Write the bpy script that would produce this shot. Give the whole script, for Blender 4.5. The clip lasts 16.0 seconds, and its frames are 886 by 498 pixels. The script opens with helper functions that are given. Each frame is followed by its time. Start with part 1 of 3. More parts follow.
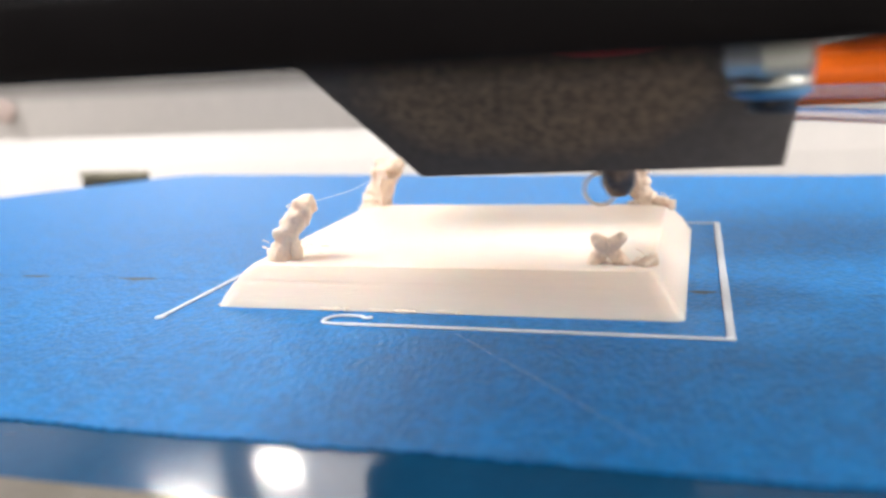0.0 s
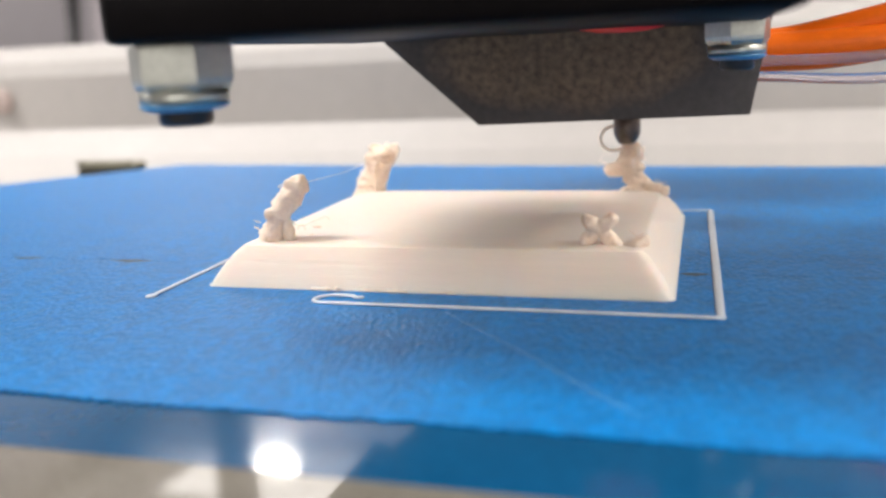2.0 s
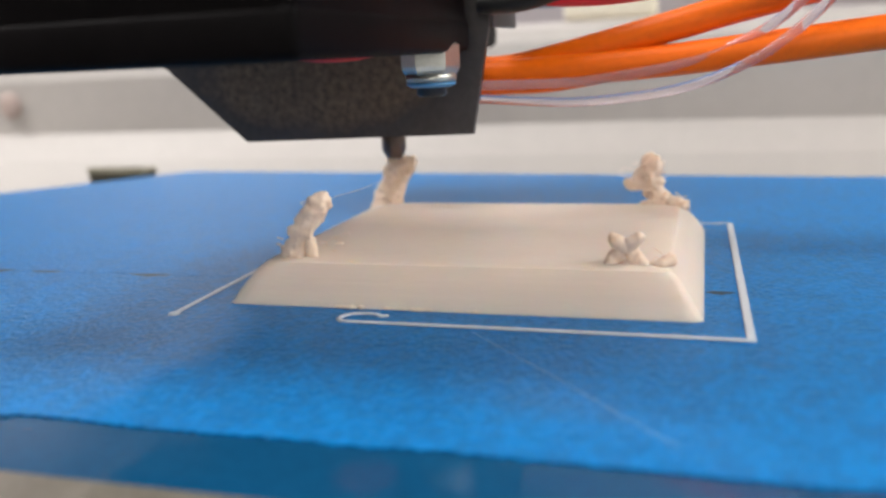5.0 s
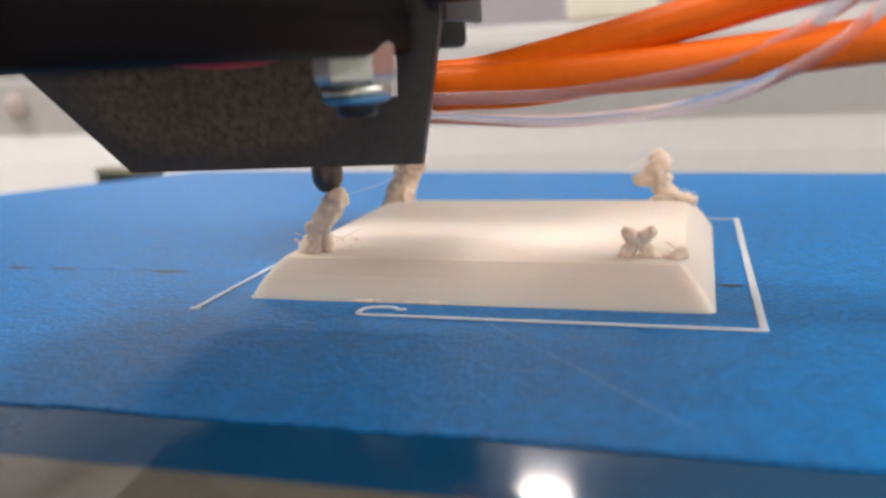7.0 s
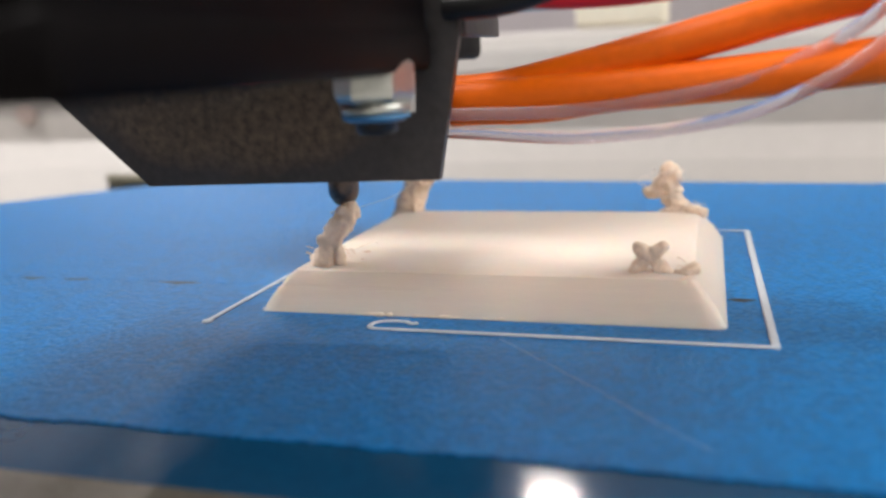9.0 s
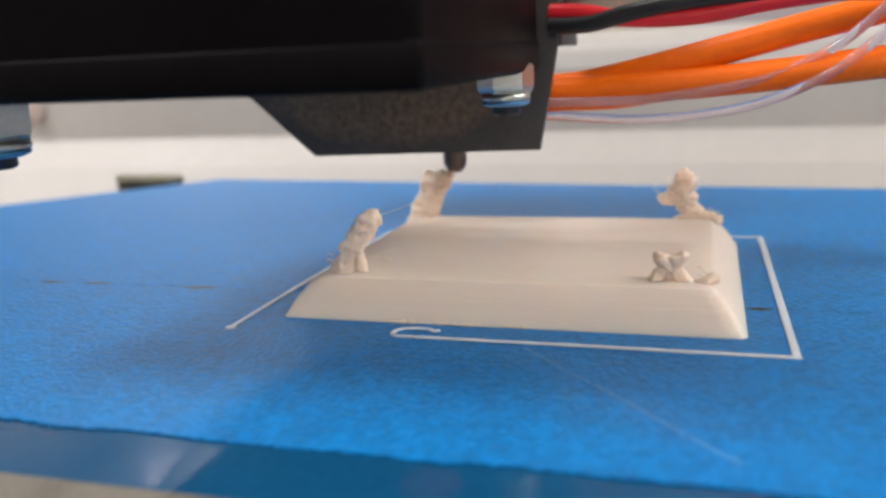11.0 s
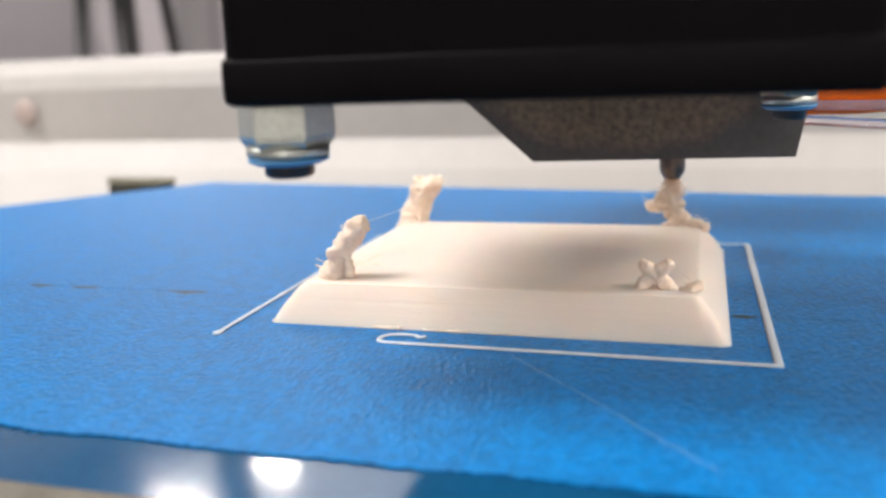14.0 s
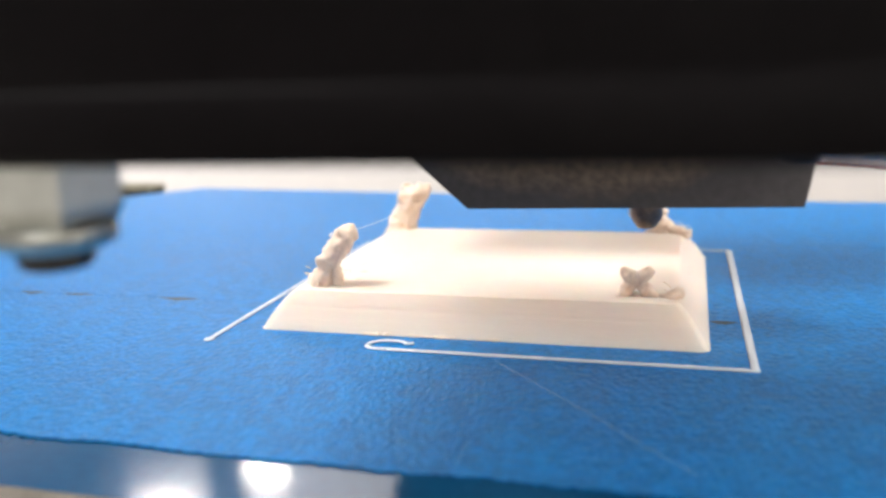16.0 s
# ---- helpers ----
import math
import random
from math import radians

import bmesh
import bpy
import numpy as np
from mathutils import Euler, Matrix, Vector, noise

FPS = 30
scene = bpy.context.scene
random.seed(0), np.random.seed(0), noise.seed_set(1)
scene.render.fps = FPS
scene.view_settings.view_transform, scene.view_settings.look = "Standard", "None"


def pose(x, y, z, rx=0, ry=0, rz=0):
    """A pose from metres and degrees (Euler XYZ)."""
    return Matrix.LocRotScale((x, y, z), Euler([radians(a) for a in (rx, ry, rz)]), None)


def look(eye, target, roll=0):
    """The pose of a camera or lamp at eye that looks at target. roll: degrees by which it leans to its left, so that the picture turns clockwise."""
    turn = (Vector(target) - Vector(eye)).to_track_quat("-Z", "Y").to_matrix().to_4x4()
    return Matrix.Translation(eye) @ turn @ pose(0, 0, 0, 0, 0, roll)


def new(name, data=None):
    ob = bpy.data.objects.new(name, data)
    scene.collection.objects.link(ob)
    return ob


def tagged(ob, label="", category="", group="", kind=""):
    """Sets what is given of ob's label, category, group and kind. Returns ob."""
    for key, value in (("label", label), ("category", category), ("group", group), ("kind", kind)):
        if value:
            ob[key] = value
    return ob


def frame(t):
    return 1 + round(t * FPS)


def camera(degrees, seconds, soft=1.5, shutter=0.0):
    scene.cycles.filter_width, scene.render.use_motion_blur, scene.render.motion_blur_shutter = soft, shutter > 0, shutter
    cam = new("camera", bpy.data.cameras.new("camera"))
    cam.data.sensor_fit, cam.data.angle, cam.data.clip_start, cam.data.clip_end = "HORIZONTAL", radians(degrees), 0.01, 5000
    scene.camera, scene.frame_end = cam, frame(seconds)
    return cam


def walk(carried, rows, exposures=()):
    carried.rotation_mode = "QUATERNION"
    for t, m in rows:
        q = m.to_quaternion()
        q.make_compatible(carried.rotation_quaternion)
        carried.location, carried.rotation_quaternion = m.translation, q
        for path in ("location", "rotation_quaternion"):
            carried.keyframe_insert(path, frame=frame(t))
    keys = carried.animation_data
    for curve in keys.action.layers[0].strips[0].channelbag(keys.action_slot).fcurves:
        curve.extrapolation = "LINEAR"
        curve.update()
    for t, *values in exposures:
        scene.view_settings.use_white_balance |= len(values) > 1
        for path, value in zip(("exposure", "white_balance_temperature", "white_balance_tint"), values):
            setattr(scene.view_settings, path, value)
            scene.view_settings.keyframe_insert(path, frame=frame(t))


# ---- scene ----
cam = camera(54.0, 16.0, soft=2.7, shutter=0.5)
cam.data.dof.use_dof = True
cam.data.dof.focus_distance = 0.115
cam.data.dof.aperture_fstop = 18.0
PATH = [
    (0, pose(0.06177, -0.09788, 0.03124, 77.315, 3.099, 16.279)),
    (0.5, pose(0.06239, -0.09666, 0.03002, 77.218, 2.942, 16.253)),
    (1, pose(0.06269, -0.09633, 0.02928, 77.103, 2.624, 16.140)),
    (1.5, pose(0.06219, -0.09660, 0.02947, 77.453, 2.756, 16.513)),
    (2, pose(0.06274, -0.09810, 0.02880, 77.296, 2.724, 16.307)),
    (2.5, pose(0.06177, -0.09679, 0.02884, 77.218, 2.681, 16.510)),
    (3, pose(0.06162, -0.09655, 0.03065, 77.444, 2.645, 16.204)),
    (3.5, pose(0.06033, -0.09655, 0.03038, 77.308, 2.805, 16.463)),
    (4, pose(0.06220, -0.09806, 0.03039, 77.148, 2.563, 15.979)),
    (4.5, pose(0.06092, -0.09790, 0.03118, 77.228, 2.632, 16.414)),
    (7, pose(0.05811, -0.10077, 0.03100, 77.279, 2.859, 16.207)),
    (7.5, pose(0.05733, -0.10249, 0.03128, 77.427, 2.901, 16.474)),
    (8, pose(0.05823, -0.10237, 0.03149, 77.470, 2.792, 16.360)),
    (8.5, pose(0.05759, -0.10121, 0.03119, 77.363, 2.807, 16.605)),
    (9, pose(0.05767, -0.10094, 0.03252, 77.475, 2.814, 16.699)),
    (11.5, pose(0.05475, -0.10343, 0.03432, 77.236, 2.439, 16.579)),
    (12, pose(0.05459, -0.10438, 0.03442, 77.314, 2.391, 16.386)),
    (12.5, pose(0.05340, -0.10476, 0.03495, 77.322, 2.522, 16.586)),
    (13, pose(0.05461, -0.10423, 0.03385, 77.103, 2.438, 16.370)),
    (13.5, pose(0.05464, -0.10215, 0.03386, 77.295, 2.359, 16.526)),
    (14, pose(0.05618, -0.10270, 0.03497, 77.411, 2.206, 16.357)),
    (14.5, pose(0.05799, -0.10561, 0.03531, 77.487, 2.011, 16.207)),
    (15, pose(0.05497, -0.10635, 0.03582, 77.525, 2.334, 16.716)),
    (15.5, pose(0.05474, -0.10542, 0.03647, 77.744, 2.347, 16.332)),
    (16, pose(0.05727, -0.10484, 0.03621, 77.558, 2.126, 15.688)),
]

# the lens's automatic exposure opens when the dark head fills the view
EXPOSURES = [(0.0, 0.10), (0.4, -0.06), (1.6, -0.10), (2.6, -0.22), (3.9, -0.24), (5.0, -0.42), (9.2, -0.46), (12.7, -0.36), (13.6, -0.20), (15.1, -0.14), (15.7, 0.05), (16.0, 0.05)]
walk(cam, PATH, EXPOSURES)

# ---------------------------------------------------------------- light
world = bpy.data.worlds.new("world")
scene.world = world
world.use_nodes = True
world.node_tree.nodes["Background"].inputs[0].default_value = (0.75, 0.85, 1.0, 1)
world.node_tree.nodes["Background"].inputs[1].default_value = 0.3


def area_lamp(name, x, y, z, sx, sy, watts, colour, target=None):
    data = bpy.data.lights.new(name, "AREA")
    data.shape, data.size, data.size_y = "RECTANGLE", sx, sy
    data.energy, data.color = watts, colour
    ob = new(name, data)
    ob.matrix_world = look((x, y, z), target or (x, y + 0.001, z - 1))
    return ob


WARM = (1.0, 0.955, 0.935)
area_lamp("ceiling_or_fill_light", -1.665, 3.03, 1.565, 0.17, 0.03, 5, WARM)
area_lamp("ceiling_or_fill_light", -1.80, 2.52, 1.565, 0.26, 0.04, 14, WARM)
area_lamp("ceiling_or_fill_light", -0.50, 2.98, 1.565, 0.17, 0.08, 7, WARM)
area_lamp("ceiling_or_fill_light", -1.1, -0.25, 1.57, 1.3, 0.7, 58, WARM)
# right and front lamps: unseen, added as fill that reaches under the head
area_lamp("ceiling_or_fill_light", 1.8, 0.1, 1.57, 0.8, 1.7, 52, WARM)
area_lamp("ceiling_or_fill_light", 0.8, -3.5, 1.57, 2.4, 0.6, 64, WARM)


# ---------------------------------------------------------------- materials
def mat(name, colour, rough=0.5, metal=0.0, vary=0.12, scale=300.0, fine=2500.0, bump=0.0, bump_scale=3000.0, coat=0.0,
        coat_rough=0.05, stretch=(1, 1, 1), spec=0.5, rough_vary=0.1, spread=0.4, bump_dist=0.0003):
    m = bpy.data.materials.new(name)
    m.use_nodes = True
    nt = m.node_tree
    b = nt.nodes["Principled BSDF"]
    b.inputs["Metallic"].default_value = metal
    b.inputs["Coat Weight"].default_value = coat
    b.inputs["Coat Roughness"].default_value = coat_rough
    b.inputs["Specular IOR Level"].default_value = spec
    tc = nt.nodes.new("ShaderNodeTexCoord")
    mp = nt.nodes.new("ShaderNodeMapping")
    mp.inputs["Scale"].default_value = stretch
    nt.links.new(tc.outputs["Object"], mp.inputs["Vector"])

    def tex(s, detail=4.0):
        n = nt.nodes.new("ShaderNodeTexNoise")
        n.inputs["Scale"].default_value = s
        n.inputs["Detail"].default_value = detail
        nt.links.new(mp.outputs["Vector"], n.inputs["Vector"])
        return n.outputs["Fac"]
    big, small = tex(scale), tex(fine, 2.0)
    add = nt.nodes.new("ShaderNodeMath")
    add.operation = "ADD"
    nt.links.new(big, add.inputs[0])
    nt.links.new(small, add.inputs[1])
    ramp = nt.nodes.new("ShaderNodeMapRange")
    ramp.inputs["From Min"].default_value, ramp.inputs["From Max"].default_value = 1 - spread, 1 + spread
    ramp.inputs["To Min"].default_value, ramp.inputs["To Max"].default_value = 1 - vary, 1 + vary
    nt.links.new(add.outputs[0], ramp.inputs["Value"])
    mul = nt.nodes.new("ShaderNodeVectorMath")
    mul.operation = "SCALE"
    mul.inputs[0].default_value = colour
    nt.links.new(ramp.outputs[0], mul.inputs["Scale"])
    nt.links.new(mul.outputs[0], b.inputs["Base Color"])
    rr = nt.nodes.new("ShaderNodeMapRange")
    rr.inputs["From Min"].default_value, rr.inputs["From Max"].default_value = 0.3, 0.7
    rr.inputs["To Min"].default_value, rr.inputs["To Max"].default_value = max(0.01, rough * (1 - rough_vary)), min(1, rough * (1 + rough_vary))
    nt.links.new(big, rr.inputs["Value"])
    nt.links.new(rr.outputs[0], b.inputs["Roughness"])
    if bump:
        bn = nt.nodes.new("ShaderNodeBump")
        bn.inputs["Strength"].default_value = bump
        bn.inputs["Distance"].default_value = bump_dist
        nt.links.new(tex(bump_scale, 3.0), bn.inputs["Height"])
        nt.links.new(bn.outputs[0], b.inputs["Normal"])
    return m


def stained_steel(name):
    """Heat-stained sheet steel: dark grey rim, brown scorched crust in patches on the middle."""
    m = mat(name, (0.070, 0.063, 0.061), rough=0.45, metal=0.3, vary=0.25, scale=120, fine=900, bump=0.25, bump_scale=900)
    nt = m.node_tree
    b = nt.nodes["Principled BSDF"]
    base = b.inputs["Base Color"].links[0].from_socket
    tc = nt.nodes.new("ShaderNodeTexCoord")
    sub = nt.nodes.new("ShaderNodeVectorMath")
    sub.operation = "MULTIPLY_ADD"
    sub.inputs[1].default_value = (1 / 0.020, 0, 1 / 0.0088)
    sub.inputs[2].default_value = (0.36, 0, -1.74)
    nt.links.new(tc.outputs["Object"], sub.inputs[0])
    wob = nt.nodes.new("ShaderNodeTexNoise")
    wob.inputs["Scale"].default_value = 260
    nt.links.new(tc.outputs["Object"], wob.inputs["Vector"])
    ln = nt.nodes.new("ShaderNodeVectorMath")
    ln.operation = "LENGTH"
    nt.links.new(sub.outputs[0], ln.inputs[0])
    ad = nt.nodes.new("ShaderNodeMath")
    ad.operation = "MULTIPLY_ADD"
    ad.inputs[1].default_value = 0.35
    nt.links.new(wob.outputs["Fac"], ad.inputs[0])
    nt.links.new(ln.outputs["Value"], ad.inputs[2])
    edge = nt.nodes.new("ShaderNodeMapRange")
    edge.inputs["From Min"].default_value, edge.inputs["From Max"].default_value = 1.28, 1.0
    nt.links.new(ad.outputs[0], edge.inputs["Value"])
    spk = nt.nodes.new("ShaderNodeTexNoise")
    spk.inputs["Scale"].default_value, spk.inputs["Detail"].default_value = 900, 10
    nt.links.new(tc.outputs["Object"], spk.inputs["Vector"])
    ramp = nt.nodes.new("ShaderNodeValToRGB")
    ramp.color_ramp.elements[0].position, ramp.color_ramp.elements[0].color = 0.30, (0.082, 0.064, 0.050, 1)
    ramp.color_ramp.elements[1].position, ramp.color_ramp.elements[1].color = 0.74, (0.23, 0.165, 0.11, 1)
    nt.links.new(spk.outputs["Fac"], ramp.inputs[0])
    mix = nt.nodes.new("ShaderNodeMix")
    mix.data_type = "RGBA"
    nt.links.new(edge.outputs[0], mix.inputs[0])
    nt.links.new(base, mix.inputs[6])
    nt.links.new(ramp.outputs[0], mix.inputs[7])
    nt.links.new(mix.outputs[2], b.inputs["Base Color"])
    return m


def clear_plastic(name, colour, rough):
    m = mat(name, colour, rough=rough, vary=0.05)
    b = m.node_tree.nodes["Principled BSDF"]
    b.inputs["Transmission Weight"].default_value = 0.82
    b.inputs["IOR"].default_value = 1.3
    return m


def glow(name, colour, strength):
    m = mat(name, colour)
    b = m.node_tree.nodes["Principled BSDF"]
    b.inputs["Emission Color"].default_value = (*colour, 1)
    b.inputs["Emission Strength"].default_value = strength
    return m


TAPE = mat("blue_crepe_tape", (0.001, 0.158, 0.440), rough=0.36, vary=0.2, scale=420, fine=900, bump=0.36, bump_scale=1000, spread=0.2, bump_dist=0.0008, stretch=(1.5, 1.0, 1), spec=0.19)
TAPE_DARK = mat("dark_blue_tape", (0.005, 0.066, 0.16), rough=0.10, vary=0.15, scale=90, fine=900, coat=0.2, coat_rough=0.05, spec=0.4)
GLASS_BED = mat("coated_glass", (0.20, 0.185, 0.155), rough=0.035, metal=0.12, vary=0.25, scale=150, fine=1800, coat=1.0, coat_rough=0.03)
PLA = mat("ivory_plastic", (0.84, 0.725, 0.625), rough=0.48, vary=0.035, scale=120, fine=1600, bump=0.12, bump_scale=900, stretch=(0.25, 1, 6), spec=0.45)
PLA_LEG = mat("ivory_plastic_stringy", (0.88, 0.70, 0.55), rough=0.48, vary=0.10, scale=500, fine=3000, bump=0.15, bump_scale=2500)
PLA_TAN = mat("tan_scorched_plastic", (0.86, 0.68, 0.54), rough=0.42, vary=0.15, scale=500, fine=3000, bump=0.3, bump_scale=2500)
for m_ in (PLA, PLA_LEG, PLA_TAN):
    b_ = m_.node_tree.nodes["Principled BSDF"]
    b_.inputs["Subsurface Weight"].default_value = 0.7
    b_.inputs["Subsurface Radius"].default_value = (0.0026, 0.0018, 0.0012)
    b_.inputs["Subsurface Scale"].default_value = 1.0
for m_ in (PLA_LEG, PLA_TAN):
    m_.node_tree.nodes["Principled BSDF"].inputs["Subsurface Radius"].default_value = (0.0012, 0.0012, 0.0011)
SKIRT = mat("thin_plastic_line", (0.58, 0.63, 0.68), rough=0.35, vary=0.10, scale=300, fine=2500)
BLACK = mat("black_plastic", (0.004, 0.0034, 0.0038), rough=0.5, vary=0.25, scale=60, fine=700, bump=0.05, bump_scale=700, spec=0.045)
STEEL = stained_steel("stained_steel")
DARK = mat("dark_hot_end_steel", (0.13, 0.10, 0.085), rough=0.35, metal=0.8, vary=0.3, scale=300, fine=2000)
ZINC = mat("zinc_plated_steel", (0.50, 0.52, 0.48), rough=0.36, metal=0.9, vary=0.15, scale=200, fine=1500)
NYLON = mat("blue_nylon", (0.07, 0.25, 0.48), rough=0.3, vary=0.1)
BOLT = mat("black_bolt", (0.012, 0.012, 0.014), rough=0.4, vary=0.2)
# weak emission lifts the plastic hub out of the housing's shade; no lamp
RED = glow("red_plastic_self_lit", (0.6, 0.01, 0.02), 0.08)
ORANGE = mat("orange_tube", (0.95, 0.165, 0.004), rough=0.45, spec=0.25, vary=0.07, scale=90, fine=900)
CLEAR = clear_plastic("milky_tube", (0.90, 0.82, 0.85), 0.14)
RED_WIRE = mat("red_wire", (0.75, 0.02, 0.03), rough=0.35, vary=0.06)
BLACK_WIRE = mat("black_wire", (0.012, 0.012, 0.013), rough=0.4, vary=0.1)
BEAM = mat("white_powder_coat", (0.43, 0.41, 0.39), rough=0.5, vary=0.05, scale=12, fine=200)
WALL = mat("grey_wall_paint", (0.30, 0.285, 0.295), rough=0.8, vary=0.06, scale=2, fine=40)
LILAC = mat("pale_lilac_wall_paint", (0.58, 0.54, 0.56), rough=0.8, vary=0.05, scale=2, fine=40)
# unseen south and east walls, made white to bounce fill light
FILL_WALL = mat("white_fill_wall_paint", (0.80, 0.78, 0.75), rough=0.8, vary=0.04, scale=2, fine=40)
CEIL = mat("white_ceiling_paint", (0.82, 0.82, 0.80), rough=0.85, vary=0.04, scale=2, fine=40)
FLOOR = mat("grey_floor", (0.25, 0.24, 0.23), rough=0.5, vary=0.15, scale=3, fine=60)
BENCH = mat("white_bench_top", (0.66, 0.63, 0.59), rough=0.4, vary=0.08, scale=10, fine=200)
DARKFURN = mat("black_metal_tube", (0.02, 0.018, 0.02), rough=0.4, vary=0.15, scale=20, fine=200)
CLIP = mat("grey_spring_steel", (0.27, 0.26, 0.20), rough=0.5, metal=0.2, vary=0.2)
PANEL = glow("milky_panel", (1.0, 0.97, 0.93), 2.2)
PINKISH = mat("dull_pink_plastic", (0.42, 0.34, 0.31), rough=0.6)
CARD = mat("cream_card", (0.90, 0.84, 0.68), rough=0.7, vary=0.06, scale=40, fine=300)
LAMPW = glow("lamp_diffuser", (1.0, 0.97, 0.92), 2.0)

# ---------------------------------------------------------------- mesh helpers (numbers in millimetres)
MM = 0.001


def part(name, bm, material, parent=None, label="", smooth=True, at=(0, 0, 0)):
    bmesh.ops.recalc_face_normals(bm, faces=bm.faces)
    for v in bm.verts:
        v.co *= MM
    for f in bm.faces:
        f.smooth = smooth
    me = bpy.data.meshes.new(name)
    bm.to_mesh(me)
    bm.free()
    me.materials.append(material)
    ob = new(name, me)
    ob.location = [c * MM for c in at]
    if parent:
        ob.parent = parent
    if label:
        tagged(ob, label)
    return ob


def empty(name, at, label, category, group="", kind=""):
    ob = new(name)
    ob.location = [c * MM for c in at]
    ob.empty_display_size = 0.01
    return tagged(ob, label, category, group, kind)


def box(bm, lo, hi, bevel=0.0, seg=2):
    r = bmesh.ops.create_cube(bm, size=1.0)
    vs = r["verts"]
    for v in vs:
        v.co = Vector([lo[i] + (v.co[i] + 0.5) * (hi[i] - lo[i]) for i in range(3)])
    if bevel:
        es = list({e for v in vs for e in v.link_edges})
        bmesh.ops.bevel(bm, geom=es, offset=bevel, segments=seg, affect="EDGES", profile=0.5)
    return bm


def lathe(bm, prof, seg=32, at=(0, 0, 0), hexed=0):
    """Turns (radius, z) pairs round the z axis; hexed: sides of a prism in place of a round."""
    n = hexed or seg
    rings = [[bm.verts.new((at[0] + r * math.cos(2 * math.pi * k / n + 0.3), at[1] + r * math.sin(2 * math.pi * k / n + 0.3), at[2] + z))
              for k in range(n)] for r, z in prof]
    for a, b in zip(rings, rings[1:]):
        for k in range(n):
            bm.faces.new((a[k], a[(k + 1) % n], b[(k + 1) % n], b[k]))
    bm.faces.new(rings[0])
    bm.faces.new(rings[-1])
    return bm


def smooth_line(pts, per=8):
    pts = [Vector(p) for p in pts]
    out = []
    for i in range(len(pts) - 1):
        p0, p1, p2, p3 = pts[max(i - 1, 0)], pts[i], pts[i + 1], pts[min(i + 2, len(pts) - 1)]
        for k in range(per):
            t = k / per
            out.append(0.5 * ((2 * p1) + (p2 - p0) * t + (2 * p0 - 5 * p1 + 4 * p2 - p3) * t * t + (3 * p1 - p0 - 3 * p2 + p3) * t ** 3))
    out.append(pts[-1])
    return out


def tube(bm, pts, radius, sides=10, per=8, flat=1.0, wobble=0.0):
    line = smooth_line(pts, per) if per > 1 else [Vector(p) for p in pts]
    rings, up = [], Vector((0.013, 0.021, 1))
    for i, p in enumerate(line):
        d = (line[min(i + 1, len(line) - 1)] - line[max(i - 1, 0)]).normalized()
        s = d.cross(up)
        s = s.normalized() if s.length > 1e-4 else Vector((1, 0, 0))
        u = s.cross(d)
        r = radius * (1 + wobble * noise.noise(p * 1.7))
        rings.append([bm.verts.new(p + s * r * math.cos(2 * math.pi * k / sides) + u * r * flat * math.sin(2 * math.pi * k / sides)) for k in range(sides)])
    for a, b in zip(rings, rings[1:]):
        for k in range(sides):
            bm.faces.new((a[k], a[(k + 1) % sides], b[(k + 1) % sides], b[k]))
    bm.faces.new(rings[0])
    bm.faces.new(rings[-1])
    return bm


def prism(bm, outline, lo, hi, axis="y"):
    """Extrudes a polygon of (a, b) pairs along an axis."""
    def put(a, b, c):
        return {"y": (a, c, b), "x": (c, a, b), "z": (a, b, c)}[axis]
    one = [bm.verts.new(put(a, b, lo)) for a, b in outline]
    two = [bm.verts.new(put(a, b, hi)) for a, b in outline]
    n = len(outline)
    for k in range(n):
        bm.faces.new((one[k], one[(k + 1) % n], two[(k + 1) % n], two[k]))
    bm.faces.new(one)
    bm.faces.new(two)
    return bm


def fuse(name, bm, material, parent, label, voxel):
    """Melts overlapping beads into one skin."""
    ob = part("blank", bm, material)
    mod = ob.modifiers.new("fuse", "REMESH")
    mod.mode, mod.voxel_size, mod.use_smooth_shade = "VOXEL", voxel, True
    me = bpy.data.meshes.new_from_object(ob.evaluated_get(bpy.context.evaluated_depsgraph_get()))
    for v in me.vertices:
        q = v.co * 1000
        v.co += v.normal * 0.00013 * (noise.noise(q * 1.5) + 0.7 * noise.noise(q * 3.4))
    old = ob.data
    bpy.data.objects.remove(ob)
    bpy.data.meshes.remove(old)
    me.name = name
    ob = new(name, me)
    ob.parent = parent
    return tagged(ob, label)


# ---------------------------------------------------------------- room
def room():
    x0, x1, y0, y1, z0, z1 = -2510, 2500, -4200, 3260, -950, 1600
    for name, lo, hi, m in (("floor", (x0, y0, z0 - 60), (x1, y1, z0), FLOOR), ("ceiling", (x0, y0, z1), (x1, y1, z1 + 60), CEIL),
                            ("wall_north", (x0, y1, z0), (x1, y1 + 80, z1), LILAC), ("wall_south", (x0, y0 - 80, z0), (x1, y0, z1), FILL_WALL),
                            ("wall_west", (x0 - 80, y0, z0), (x0, y1, z1), WALL), ("wall_east", (x1, y0, z0), (x1 + 80, y1, z1), FILL_WALL)):
        tagged(part(name, box(bmesh.new(), lo, hi), m, smooth=False), kind="structure",
               label={"floor": "grey workshop floor", "ceiling": "white painted ceiling", "wall_south": "unseen white wall that bounces fill light", "wall_east": "unseen white wall that bounces fill light"}.get(name, "pale grey painted wall"))


room()
tagged(part("pillar", box(bmesh.new(), (-1560, 2400, -950), (-1448, 2500, 1600), 4), WALL), "slim grey pillar from floor to ceiling", "pillar", kind="structure")


